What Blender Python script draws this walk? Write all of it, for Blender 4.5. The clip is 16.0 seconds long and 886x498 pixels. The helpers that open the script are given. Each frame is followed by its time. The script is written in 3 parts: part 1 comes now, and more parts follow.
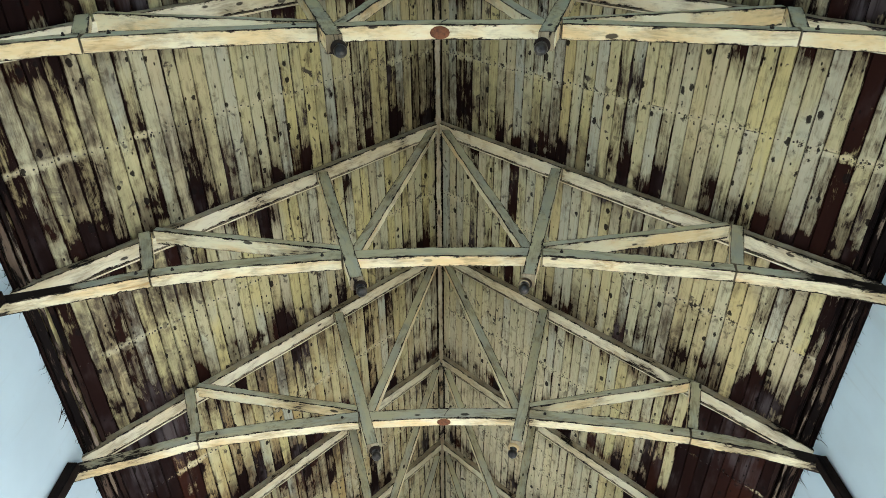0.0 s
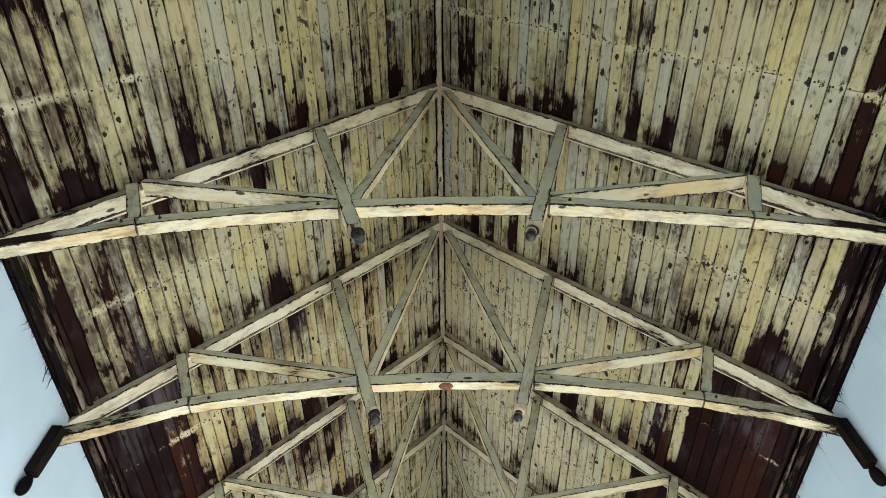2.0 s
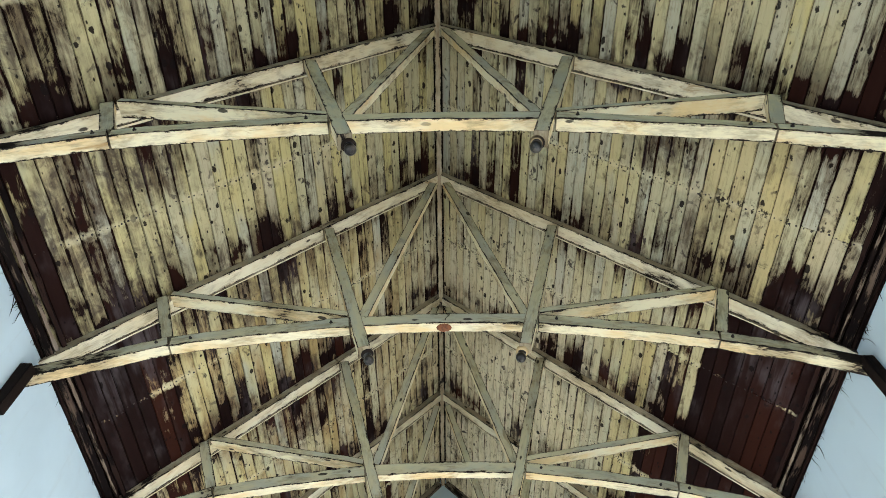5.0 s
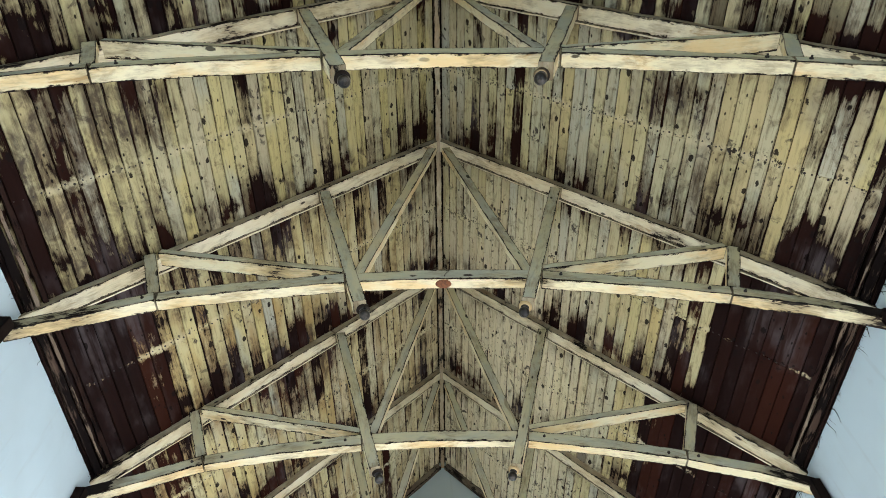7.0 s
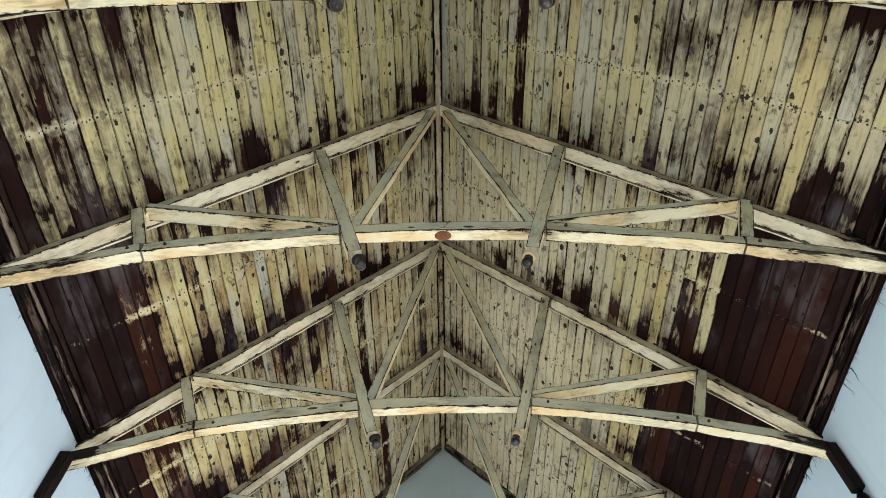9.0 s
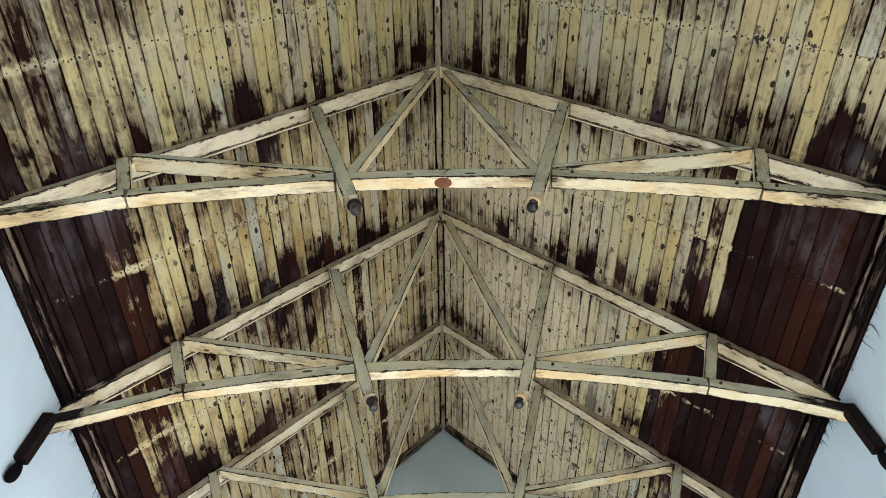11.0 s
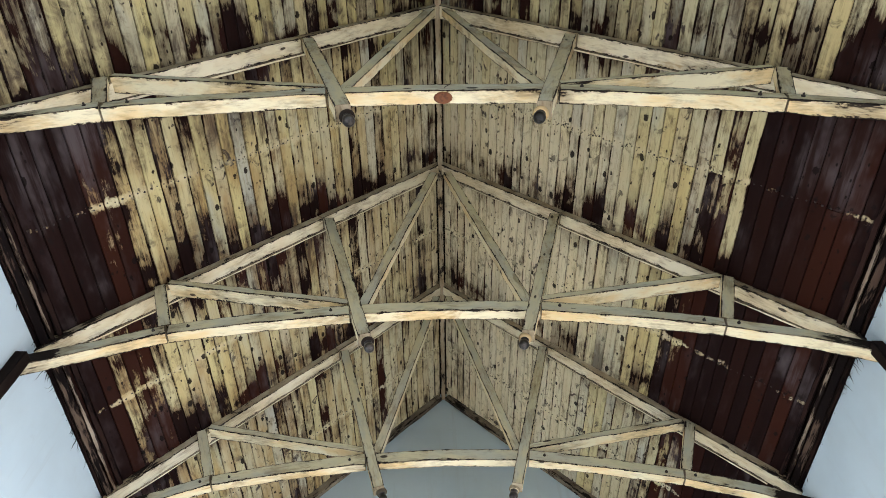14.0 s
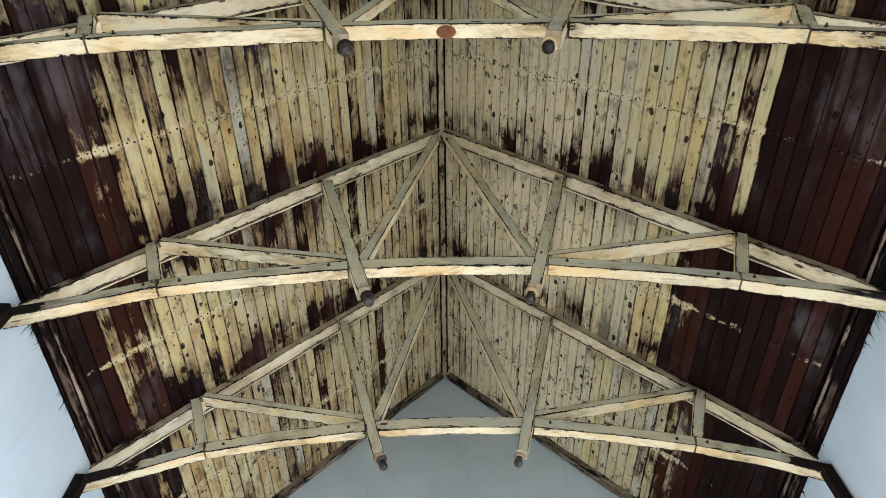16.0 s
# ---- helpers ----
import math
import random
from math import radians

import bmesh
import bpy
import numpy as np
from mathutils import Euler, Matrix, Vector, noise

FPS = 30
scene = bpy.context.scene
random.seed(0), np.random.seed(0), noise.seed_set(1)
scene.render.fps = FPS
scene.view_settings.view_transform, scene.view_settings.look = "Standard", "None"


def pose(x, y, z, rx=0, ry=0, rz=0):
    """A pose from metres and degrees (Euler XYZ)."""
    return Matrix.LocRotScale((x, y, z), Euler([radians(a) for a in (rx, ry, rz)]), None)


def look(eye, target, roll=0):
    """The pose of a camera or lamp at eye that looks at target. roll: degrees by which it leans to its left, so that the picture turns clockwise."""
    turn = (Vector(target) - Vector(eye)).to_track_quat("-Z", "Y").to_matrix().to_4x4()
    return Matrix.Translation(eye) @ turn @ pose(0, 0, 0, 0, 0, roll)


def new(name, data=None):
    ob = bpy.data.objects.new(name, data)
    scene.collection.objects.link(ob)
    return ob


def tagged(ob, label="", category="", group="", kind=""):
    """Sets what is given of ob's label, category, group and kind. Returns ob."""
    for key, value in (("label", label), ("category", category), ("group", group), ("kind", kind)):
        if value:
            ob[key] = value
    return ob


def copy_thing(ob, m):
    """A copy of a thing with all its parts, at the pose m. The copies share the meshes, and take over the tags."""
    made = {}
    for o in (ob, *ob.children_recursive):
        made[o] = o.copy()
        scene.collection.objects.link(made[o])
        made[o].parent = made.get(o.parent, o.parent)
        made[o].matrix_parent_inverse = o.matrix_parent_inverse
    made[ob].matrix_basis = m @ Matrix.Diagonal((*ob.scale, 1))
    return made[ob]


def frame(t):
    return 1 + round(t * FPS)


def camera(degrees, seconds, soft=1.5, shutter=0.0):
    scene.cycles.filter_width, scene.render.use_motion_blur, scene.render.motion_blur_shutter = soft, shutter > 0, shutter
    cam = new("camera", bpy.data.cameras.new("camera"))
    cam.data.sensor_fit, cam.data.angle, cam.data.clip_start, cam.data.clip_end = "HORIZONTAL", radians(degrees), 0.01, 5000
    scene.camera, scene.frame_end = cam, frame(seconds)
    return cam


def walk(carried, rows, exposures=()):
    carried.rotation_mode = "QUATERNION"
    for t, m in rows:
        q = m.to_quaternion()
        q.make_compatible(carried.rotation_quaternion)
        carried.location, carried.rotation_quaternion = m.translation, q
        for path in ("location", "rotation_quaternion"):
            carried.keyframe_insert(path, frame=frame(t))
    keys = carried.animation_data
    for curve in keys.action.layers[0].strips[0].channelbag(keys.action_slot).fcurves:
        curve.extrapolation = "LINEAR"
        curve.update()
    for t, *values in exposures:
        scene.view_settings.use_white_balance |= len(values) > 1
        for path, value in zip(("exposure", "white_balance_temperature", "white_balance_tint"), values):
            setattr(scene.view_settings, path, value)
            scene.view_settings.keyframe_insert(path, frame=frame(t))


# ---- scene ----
cam = camera(67.9, 16.0, 0.85)
PATH = [
    (0, (-0.056, -0.81, 1.533), (-0.036, 0.244, 3.233), -1.8),
    (0.5, (-0.068, -0.653, 1.533), (-0.047, 0.401, 3.233), -1.9),
    (1, (-0.073, -0.505, 1.541), (-0.053, 0.55, 3.241), -1.9),
    (1.5, (-0.081, -0.36, 1.551), (-0.06, 0.694, 3.251), -1.9),
    (2, (-0.074, -0.221, 1.552), (-0.056, 0.834, 3.252), -1.8),
    (2.5, (-0.075, -0.07, 1.54), (-0.055, 0.982, 3.241), -1.9),
    (3, (-0.079, 0.071, 1.539), (-0.058, 1.123, 3.239), -1.9),
    (3.5, (-0.076, 0.219, 1.546), (-0.056, 1.271, 3.247), -1.9),
    (4, (-0.078, 0.364, 1.555), (-0.056, 1.415, 3.257), -2.0),
    (6.5, (-0.074, 1.086, 1.549), (-0.051, 2.134, 3.252), -2.0),
    (7, (-0.079, 1.227, 1.552), (-0.055, 2.275, 3.256), -2.1),
    (7.5, (-0.074, 1.367, 1.548), (-0.052, 2.416, 3.25), -2.1),
    (8, (-0.069, 1.505, 1.541), (-0.047, 2.555, 3.243), -2.0),
    (8.5, (-0.061, 1.652, 1.547), (-0.042, 2.701, 3.249), -2.0),
    (9, (-0.07, 1.796, 1.553), (-0.049, 2.844, 3.256), -2.0),
    (11.5, (-0.077, 2.507, 1.564), (-0.057, 3.556, 3.267), -2.0),
    (12, (-0.08, 2.643, 1.565), (-0.059, 3.693, 3.267), -2.1),
    (12.5, (-0.072, 2.783, 1.554), (-0.053, 3.832, 3.257), -2.0),
    (13, (-0.082, 2.914, 1.551), (-0.061, 3.964, 3.253), -2.0),
    (13.5, (-0.081, 3.046, 1.562), (-0.061, 4.096, 3.263), -2.0),
    (14, (-0.086, 3.178, 1.569), (-0.065, 4.228, 3.271), -2.1),
    (14.5, (-0.085, 3.316, 1.569), (-0.065, 4.365, 3.271), -2.0),
    (15, (-0.094, 3.45, 1.562), (-0.074, 4.501, 3.264), -2.0),
    (15.5, (-0.103, 3.591, 1.552), (-0.083, 4.641, 3.254), -2.0),
    (16, (-0.118, 3.73, 1.557), (-0.097, 4.78, 3.259), -2.1),
]
walk(cam, [(t, look(eye, target, roll)) for t, eye, target, roll in PATH], exposures=[(0, 0.28, 6350, 12), (8, 0.24, 6450, 15), (16, 0.18, 6550, 21)])

# ---------------------------------------------------------------- light
TRUSS_Y = [0.515, 2.76, 5.03, 7.38, 9.67]
GABLE_Y, BACK_Y = 12.36, -2.60
WALL_L, WALL_R = -4.08, 4.16
EAVE_L, EAVE_R = 6.70, 6.60          # tops of the plastered walls
RIDGE, SLOPE = 11.05, 1.045          # underside of the boards: z = RIDGE - SLOPE * |x|
ROW_Y = [1.72, 3.98, 6.24, 8.58, 11.10]   # nail rows, half way along each bay

world = bpy.data.worlds.new("sky")
scene.world = world
world.use_nodes = True
wn, wl = world.node_tree.nodes, world.node_tree.links
sky = wn.new("ShaderNodeTexSky")
sky.sky_type, sky.sun_disc = "NISHITA", False
sky.sun_elevation, sky.sun_rotation = radians(48), radians(110)
wn["Background"].inputs["Strength"].default_value = 0.12
wl.new(sky.outputs[0], wn["Background"].inputs["Color"])

sun = new("sun", bpy.data.lights.new("sun", "SUN"))
sun.data.energy, sun.data.angle, sun.data.color = 5.0, radians(0.5), (1.0, 0.93, 0.82)
sun.matrix_world = look((8, 1.0, 10.0), (0, 4.0, 0))

WINDOW_Y = [-0.7, 1.67, 3.92, 6.21, 8.55, 10.95]
WINDOW_W, WINDOW_Z0, WINDOW_Z1 = 1.15, 1.10, 3.70
for wy in WINDOW_Y:
    for side in (-1, 1):
        lamp = new("window_daylight", bpy.data.lights.new("window_daylight", "AREA"))
        lamp.data.shape, lamp.data.size, lamp.data.size_y = "RECTANGLE", WINDOW_W - 0.1, WINDOW_Z1 - WINDOW_Z0 - 0.1
        lamp.data.energy, lamp.data.color = (54.0 if side < 0 else 124.0) * (0.76 + 0.072 * (wy + 0.7)), (0.93, 0.96, 1.0)
        xw = (WALL_L if side < 0 else WALL_R) + side * 0.12
        lamp.matrix_world = look((xw, wy, 2.4), (xw - side * 2.0, wy, 1.3))


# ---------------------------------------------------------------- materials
# dark patches placed on the boarding: x, y, radius, paint lost and darkening
DARK_PATCHES = [
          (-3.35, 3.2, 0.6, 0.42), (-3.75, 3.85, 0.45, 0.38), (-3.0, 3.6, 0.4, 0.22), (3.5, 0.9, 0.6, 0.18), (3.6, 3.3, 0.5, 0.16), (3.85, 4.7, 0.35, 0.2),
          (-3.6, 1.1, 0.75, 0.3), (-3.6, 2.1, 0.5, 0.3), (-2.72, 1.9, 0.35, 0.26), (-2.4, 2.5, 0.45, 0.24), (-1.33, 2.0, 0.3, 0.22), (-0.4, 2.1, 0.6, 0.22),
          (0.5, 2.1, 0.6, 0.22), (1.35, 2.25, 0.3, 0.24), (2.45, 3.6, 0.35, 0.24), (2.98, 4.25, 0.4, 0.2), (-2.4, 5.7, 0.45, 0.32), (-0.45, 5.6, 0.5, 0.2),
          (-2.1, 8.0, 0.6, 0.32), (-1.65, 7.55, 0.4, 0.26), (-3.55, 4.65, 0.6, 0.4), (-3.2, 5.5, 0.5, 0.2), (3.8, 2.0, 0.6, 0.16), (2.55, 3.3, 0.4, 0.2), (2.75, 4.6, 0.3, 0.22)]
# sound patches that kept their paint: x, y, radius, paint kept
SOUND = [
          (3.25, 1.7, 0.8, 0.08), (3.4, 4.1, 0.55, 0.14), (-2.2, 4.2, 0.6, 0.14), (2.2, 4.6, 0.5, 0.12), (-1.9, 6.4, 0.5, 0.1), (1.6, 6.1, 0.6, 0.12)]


class Nodes:
    """Short hand for building one node material."""

    def __init__(self, name):
        self.mat = bpy.data.materials.new(name)
        self.mat.use_nodes = True
        self.tree = self.mat.node_tree
        self.bsdf = self.tree.nodes["Principled BSDF"]

    def add(self, kind, **props):
        n = self.tree.nodes.new("ShaderNode" + kind)
        if kind == "Math":
            n.operation = props.pop("op")
            n.use_clamp = props.pop("clamp", False)
        return n

    def plug(self, socket, value):
        if isinstance(value, bpy.types.NodeSocket):
            self.tree.links.new(value, socket)
        else:
            socket.default_value = value

    def math(self, op, a, b=0.0, clamp=False):
        n = self.add("Math", op=op, clamp=clamp)
        self.plug(n.inputs[0], a)
        self.plug(n.inputs[1], b)
        return n.outputs[0]

    def mix(self, fac, a, b):
        n = self.tree.nodes.new("ShaderNodeMix")
        n.data_type = "RGBA"
        self.plug(n.inputs[0], fac)
        for s, v in ((n.inputs[6], a), (n.inputs[7], b)):
            self.plug(s, (*v, 1) if isinstance(v, tuple) else v)
        return n.outputs[2]

    def step(self, v, lo, hi, a=0.0, b=1.0):
        n = self.add("MapRange")
        n.interpolation_type = "SMOOTHSTEP"
        for i, x in enumerate((v, lo, hi, a, b)):
            self.plug(n.inputs[i], x)
        return n.outputs[0]

    def noise(self, vec, scale, detail=4, rough=0.55, distort=0.0):
        n = self.add("TexNoise")
        self.plug(n.inputs["Vector"], vec)
        for k, x in (("Scale", scale), ("Detail", detail), ("Roughness", rough), ("Distortion", distort)):
            n.inputs[k].default_value = x
        return n.outputs["Fac"]

    def cells(self, vec, scale):
        n = self.add("TexVoronoi")
        self.plug(n.inputs["Vector"], vec)
        n.inputs["Scale"].default_value = scale
        return n.outputs["Distance"], n.outputs["Color"]

    def scaled(self, vec, s, shift=None):
        n = self.add("Mapping")
        self.plug(n.inputs["Vector"], vec)
        n.inputs["Scale"].default_value = s
        if shift is not None:
            self.plug(n.inputs["Location"], shift)
        return n.outputs[0]

    def done(self, colour, rough=0.7, height=None, strength=0.3, distance=0.01):
        self.plug(self.bsdf.inputs["Base Color"], (*colour, 1) if isinstance(colour, tuple) else colour)
        self.plug(self.bsdf.inputs["Roughness"], rough)
        if height is not None:
            n = self.add("Bump")
            n.inputs["Strength"].default_value, n.inputs["Distance"].default_value = strength, distance
            self.plug(n.inputs["Height"], height)
            self.tree.links.new(n.outputs[0], self.bsdf.inputs["Normal"])
        return self.mat


def board_paint():
    """Ceiling boards: yellowish cream paint over dark wood, flaked along the grain; the object's colour holds how far a board is bare, its hue and tone."""
    n = Nodes("flaked_board_paint")
    geo, info = n.add("NewGeometry"), n.add("ObjectInfo")
    pos = geo.outputs["Position"]
    rgb = n.add("SeparateColor")
    n.plug(rgb.inputs[0], info.outputs["Color"])
    bare, hue, tone = rgb.outputs[0], rgb.outputs[1], rgb.outputs[2]
    xyz, loc = n.add("SeparateXYZ"), n.add("SeparateXYZ")
    n.plug(xyz.inputs[0], pos)
    n.plug(loc.inputs[0], n.add("TexCoord").outputs["Object"])
    shift = n.add("CombineXYZ")
    n.plug(shift.inputs[1], n.math("MULTIPLY", info.outputs["Random"], 40.0))
    n.plug(shift.inputs[2], n.math("MULTIPLY", info.outputs["Random"], 23.0))
    along = n.scaled(pos, (1.0, 0.07, 1.0), shift.outputs[0])
    patch = n.scaled(pos, (1.0, 0.32, 1.0), shift.outputs[0])
    blot = n.scaled(pos, (1.0, 0.7, 1.0), shift.outputs[0])
    fine = n.noise(along, 46.0, 6, 0.7)
    streak = n.noise(along, 15.0, 5, 0.6)
    flake = n.noise(patch, 6.0, 9, 0.72, 0.5)
    smear = n.noise(blot, 7.0, 6, 0.65, 0.8)
    stain = n.noise(pos, 1.2, 4, 0.6)
    # nearest nail row and nearest truss
    row, end_dark = 10.0, 10.0
    for y in ROW_Y:
        row = n.math("MINIMUM", n.math("ABSOLUTE", n.math("SUBTRACT", xyz.outputs[1], y)), row)
    for y in TRUSS_Y:
        end_dark = n.math("MINIMUM", n.math("ABSOLUTE", n.math("SUBTRACT", xyz.outputs[1], y - 0.02)), end_dark)
    blotch = n.math("MULTIPLY", n.step(row, 0.02, 0.16, 1.0, 0.0), n.step(n.noise(blot, 13.0, 5, 0.7), 0.56, 0.62))
    blotch = n.math("MULTIPLY", blotch, n.step(xyz.outputs[0], -0.4, 0.6, 0.45, 1.0))
    row = n.math("ADD", row, n.math("MULTIPLY", n.math("SUBTRACT", n.noise(pos, 12.0, 4), 0.5), 0.17))
    band = n.math("MULTIPLY", n.step(row, 0.0, 0.07, 1.0, 0.0), n.step(n.noise(pos, 2.6, 3), 0.36, 0.60))
    # how much paint is gone: flakes, grain, wide stains, worn board edges, more beside a truss
    gone = n.math("ADD", n.math("MULTIPLY", flake, 0.95), n.math("MULTIPLY", n.math("SUBTRACT", fine, 0.5), 0.36))
    gone = n.math("ADD", gone, n.math("MULTIPLY", n.math("SUBTRACT", streak, 0.5), 0.34))
    gone = n.math("ADD", gone, n.math("MULTIPLY", n.math("SUBTRACT", stain, 0.5), 0.65))
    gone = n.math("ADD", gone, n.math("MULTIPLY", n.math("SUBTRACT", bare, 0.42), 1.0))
    rim = n.math("ADD", n.math("ABSOLUTE", loc.outputs[0]), n.math("MULTIPLY", n.math("SUBTRACT", n.noise(along, 24.0, 4, 0.7), 0.5), 0.07))
    gone = n.math("ADD", gone, n.step(rim, 0.056, 0.080, 0.0, 0.30))
    gone = n.math("ADD", gone, n.math("MULTIPLY", n.step(end_dark, 0.06, 0.6, 1.0, 0.0), n.step(n.noise(pos, 2.3, 3), 0.36, 0.62, 0.0, 0.30)))
    pick = n.math("FRACT", n.math("MULTIPLY", info.outputs["Random"], 17.3))
    reach = n.math("ADD", end_dark, n.math("MULTIPLY", n.math("SUBTRACT", smear, 0.5), 0.8))
    end_stain = n.math("MULTIPLY", n.step(reach, 0.10, 0.75, 1.0, 0.0), n.math("MULTIPLY", n.step(pick, 0.50, 0.72), n.step(n.math("ABSOLUTE", xyz.outputs[0]), 0.6, 2.4, 0.35, 1.0)))
    gone = n.math("ADD", gone, n.math("MULTIPLY", end_stain, 0.20))
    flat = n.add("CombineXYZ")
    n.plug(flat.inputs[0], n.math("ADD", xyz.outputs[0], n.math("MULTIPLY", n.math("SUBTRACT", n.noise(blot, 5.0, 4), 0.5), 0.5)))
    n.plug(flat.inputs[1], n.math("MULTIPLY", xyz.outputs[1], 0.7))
    dark_sum = 0.0
    for x, y, r, lost in DARK_PATCHES + [(a, b, c, -d) for a, b, c, d in SOUND]:
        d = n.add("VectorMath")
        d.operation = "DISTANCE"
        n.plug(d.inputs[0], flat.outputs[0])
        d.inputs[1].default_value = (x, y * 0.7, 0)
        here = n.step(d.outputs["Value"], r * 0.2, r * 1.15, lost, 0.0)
        dark_sum = n.math("ADD", dark_sum, here)
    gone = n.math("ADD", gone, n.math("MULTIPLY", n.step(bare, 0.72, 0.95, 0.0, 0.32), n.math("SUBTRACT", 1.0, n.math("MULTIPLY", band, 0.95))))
    gone = n.math("ADD", gone, n.math("MULTIPLY", dark_sum, 0.42))
    gone = n.math("SUBTRACT", gone, n.math("MULTIPLY", band, 0.42))
    flaked = n.step(gone, 0.635, 0.725)
    thin = n.step(gone, 0.44, 0.68)
    # round stains, knots and specks, with soft uneven edges
    wob = n.math("MULTIPLY", n.math("SUBTRACT", n.noise(pos, 22.0, 5, 0.7), 0.5), 0.34)
    knots, kcol = n.cells(n.scaled(pos, (1.0, 0.62, 1.0), shift.outputs[0]), 6.4)
    ksel = n.add("SeparateColor")
    n.plug(ksel.inputs[0], kcol)
    size = n.math("MULTIPLY", ksel.outputs[1], 0.13)
    knot = n.math("MULTIPLY", n.step(n.math("SUBTRACT", n.math("ADD", knots, wob), size), 0.055, 0.095, 1.0, 0.0), n.step(ksel.outputs[0], 0.18, 0.22))
    specks, scol = n.cells(n.scaled(pos, (1.0, 0.5, 1.0)), 17.0)
    ssel = n.add("SeparateColor")
    n.plug(ssel.inputs[0], scol)
    speck = n.math("MULTIPLY", n.step(n.math("ADD", specks, n.math("MULTIPLY", wob, 0.5)), 0.10, 0.22, 1.0, 0.0), n.step(ssel.outputs[0], 0.66, 0.70))
    cream = n.mix(hue, (0.57, 0.50, 0.24), (0.49, 0.48, 0.37))
    cream = n.mix(n.math("MULTIPLY", n.step(n.noise(patch, 2.0, 4), 0.50, 0.72), 0.6), cream, (0.37, 0.41, 0.40))
    cream = n.mix(n.math("MULTIPLY", n.step(tone, 0.05, 0.45, 1.0, 0.0), 0.35), cream, (0.52, 0.40, 0.21))
    late = n.step(xyz.outputs[1], 4.6, 6.2)
    # whiter paint near the ridge; the far bays' stronger light is mixed into it
    pale = n.math("MULTIPLY", n.step(xyz.outputs[1], 4.8, 7.4), n.step(n.math("ABSOLUTE", xyz.outputs[0]), 1.5, 2.6, 0.8, 0.0))
    pale = n.math("MULTIPLY", pale, n.step(xyz.outputs[0], -1.4, 0.5, 0.35, 1.0))
    tan = n.math("MULTIPLY", n.math("MULTIPLY", late, n.step(xyz.outputs[0], -1.6, 0.8, 1.0, 0.25)), n.step(n.noise(patch, 3.2, 4), 0.42, 0.66, 0.0, 0.75))
    cream = n.mix(pale, cream, (0.78, 0.70, 0.50))
    cream = n.mix(tan, cream, (0.38, 0.25, 0.10))
    cream = n.mix(n.math("MULTIPLY", n.step(fine, 0.48, 0.72), 0.55), cream, (0.19, 0.15, 0.075))
    cream = n.mix(n.step(n.math("ADD", n.math("MULTIPLY", smear, 0.65), n.math("MULTIPLY", streak, 0.4)), 0.535, 0.72, 0.0, 0.85), cream, (0.11, 0.078, 0.045))
    # darken the paint inside the placed patches, broken up by the grain
    darkened = n.math("MULTIPLY", n.math("MULTIPLY", dark_sum, 2.6, True), n.step(n.math("ADD", n.math("MULTIPLY", smear, 0.6), n.math("MULTIPLY", streak, 0.5)), 0.40, 0.64, 0.15, 1.0))
    # boards also darken towards each truss
    darkened = n.math("MAXIMUM", darkened, n.math("MULTIPLY", n.step(end_dark, 0.08, 0.5, 0.8, 0.0), n.step(n.math("ADD", n.math("MULTIPLY", smear, 0.5), n.math("MULTIPLY", streak, 0.6)), 0.44, 0.68)), True)
    darkened = n.math("MAXIMUM", darkened, n.math("MULTIPLY", end_stain, 0.85), True)
    cream = n.mix(n.math("MULTIPLY", darkened, 0.9), cream, (0.052, 0.038, 0.034))
    smudge = n.math("MULTIPLY", n.step(n.noise(n.scaled(pos, (1.0, 0.75, 1.0), shift.outputs[0]), 8.0, 4, 0.6, 0.6), 0.585, 0.665), n.step(n.noise(pos, 0.9, 2), 0.42, 0.58, 0.25, 0.9))
    cream = n.mix(smudge, cream, (0.040, 0.032, 0.034))
    cream = n.mix(n.math("MULTIPLY", band, 0.5), cream, (0.66, 0.60, 0.40))
    worn = n.mix(n.step(fine, 0.35, 0.65), n.mix(late, (0.16, 0.12, 0.065), (0.17, 0.095, 0.045)), (0.04, 0.028, 0.021))
    wood = n.mix(n.noise(along, 20.0, 4), (0.018, 0.008, 0.007), (0.006, 0.003, 0.003))
    wood = n.mix(n.step(tone, 0.45, 0.95, 0.0, n.math("ADD", n.math("MULTIPLY", late, 0.6), 0.4)), wood, (0.034, 0.011, 0.007))
    wood = n.mix(n.step(n.noise(patch, 4.0, 5), 0.55, 0.78, 0.0, 0.5), wood, (0.060, 0.046, 0.050))
    wood = n.mix(n.math("MULTIPLY", n.step(n.noise(n.scaled(pos, (1.0, 0.5, 1.0)), 1.6, 4, 0.6), 0.52, 0.72), n.step(streak, 0.38, 0.60, 0.1, 0.75)), wood, (0.105, 0.090, 0.096))
    colour = n.mix(n.math("MULTIPLY", thin, 0.72), cream, worn)
    colour = n.mix(flaked, colour, wood)
    colour = n.mix(n.math("MULTIPLY", n.math("MAXIMUM", n.math("MAXIMUM", knot, speck), blotch), 0.95), colour, (0.010, 0.007, 0.007))
    height = n.math("SUBTRACT", n.math("MULTIPLY", fine, 0.4), flaked)
    n.bsdf.inputs["Specular IOR Level"].default_value = 0.05
    return n.done(colour, n.step(flaked, 0.0, 1.0, 0.62, 0.8), height, 0.6, 0.004)


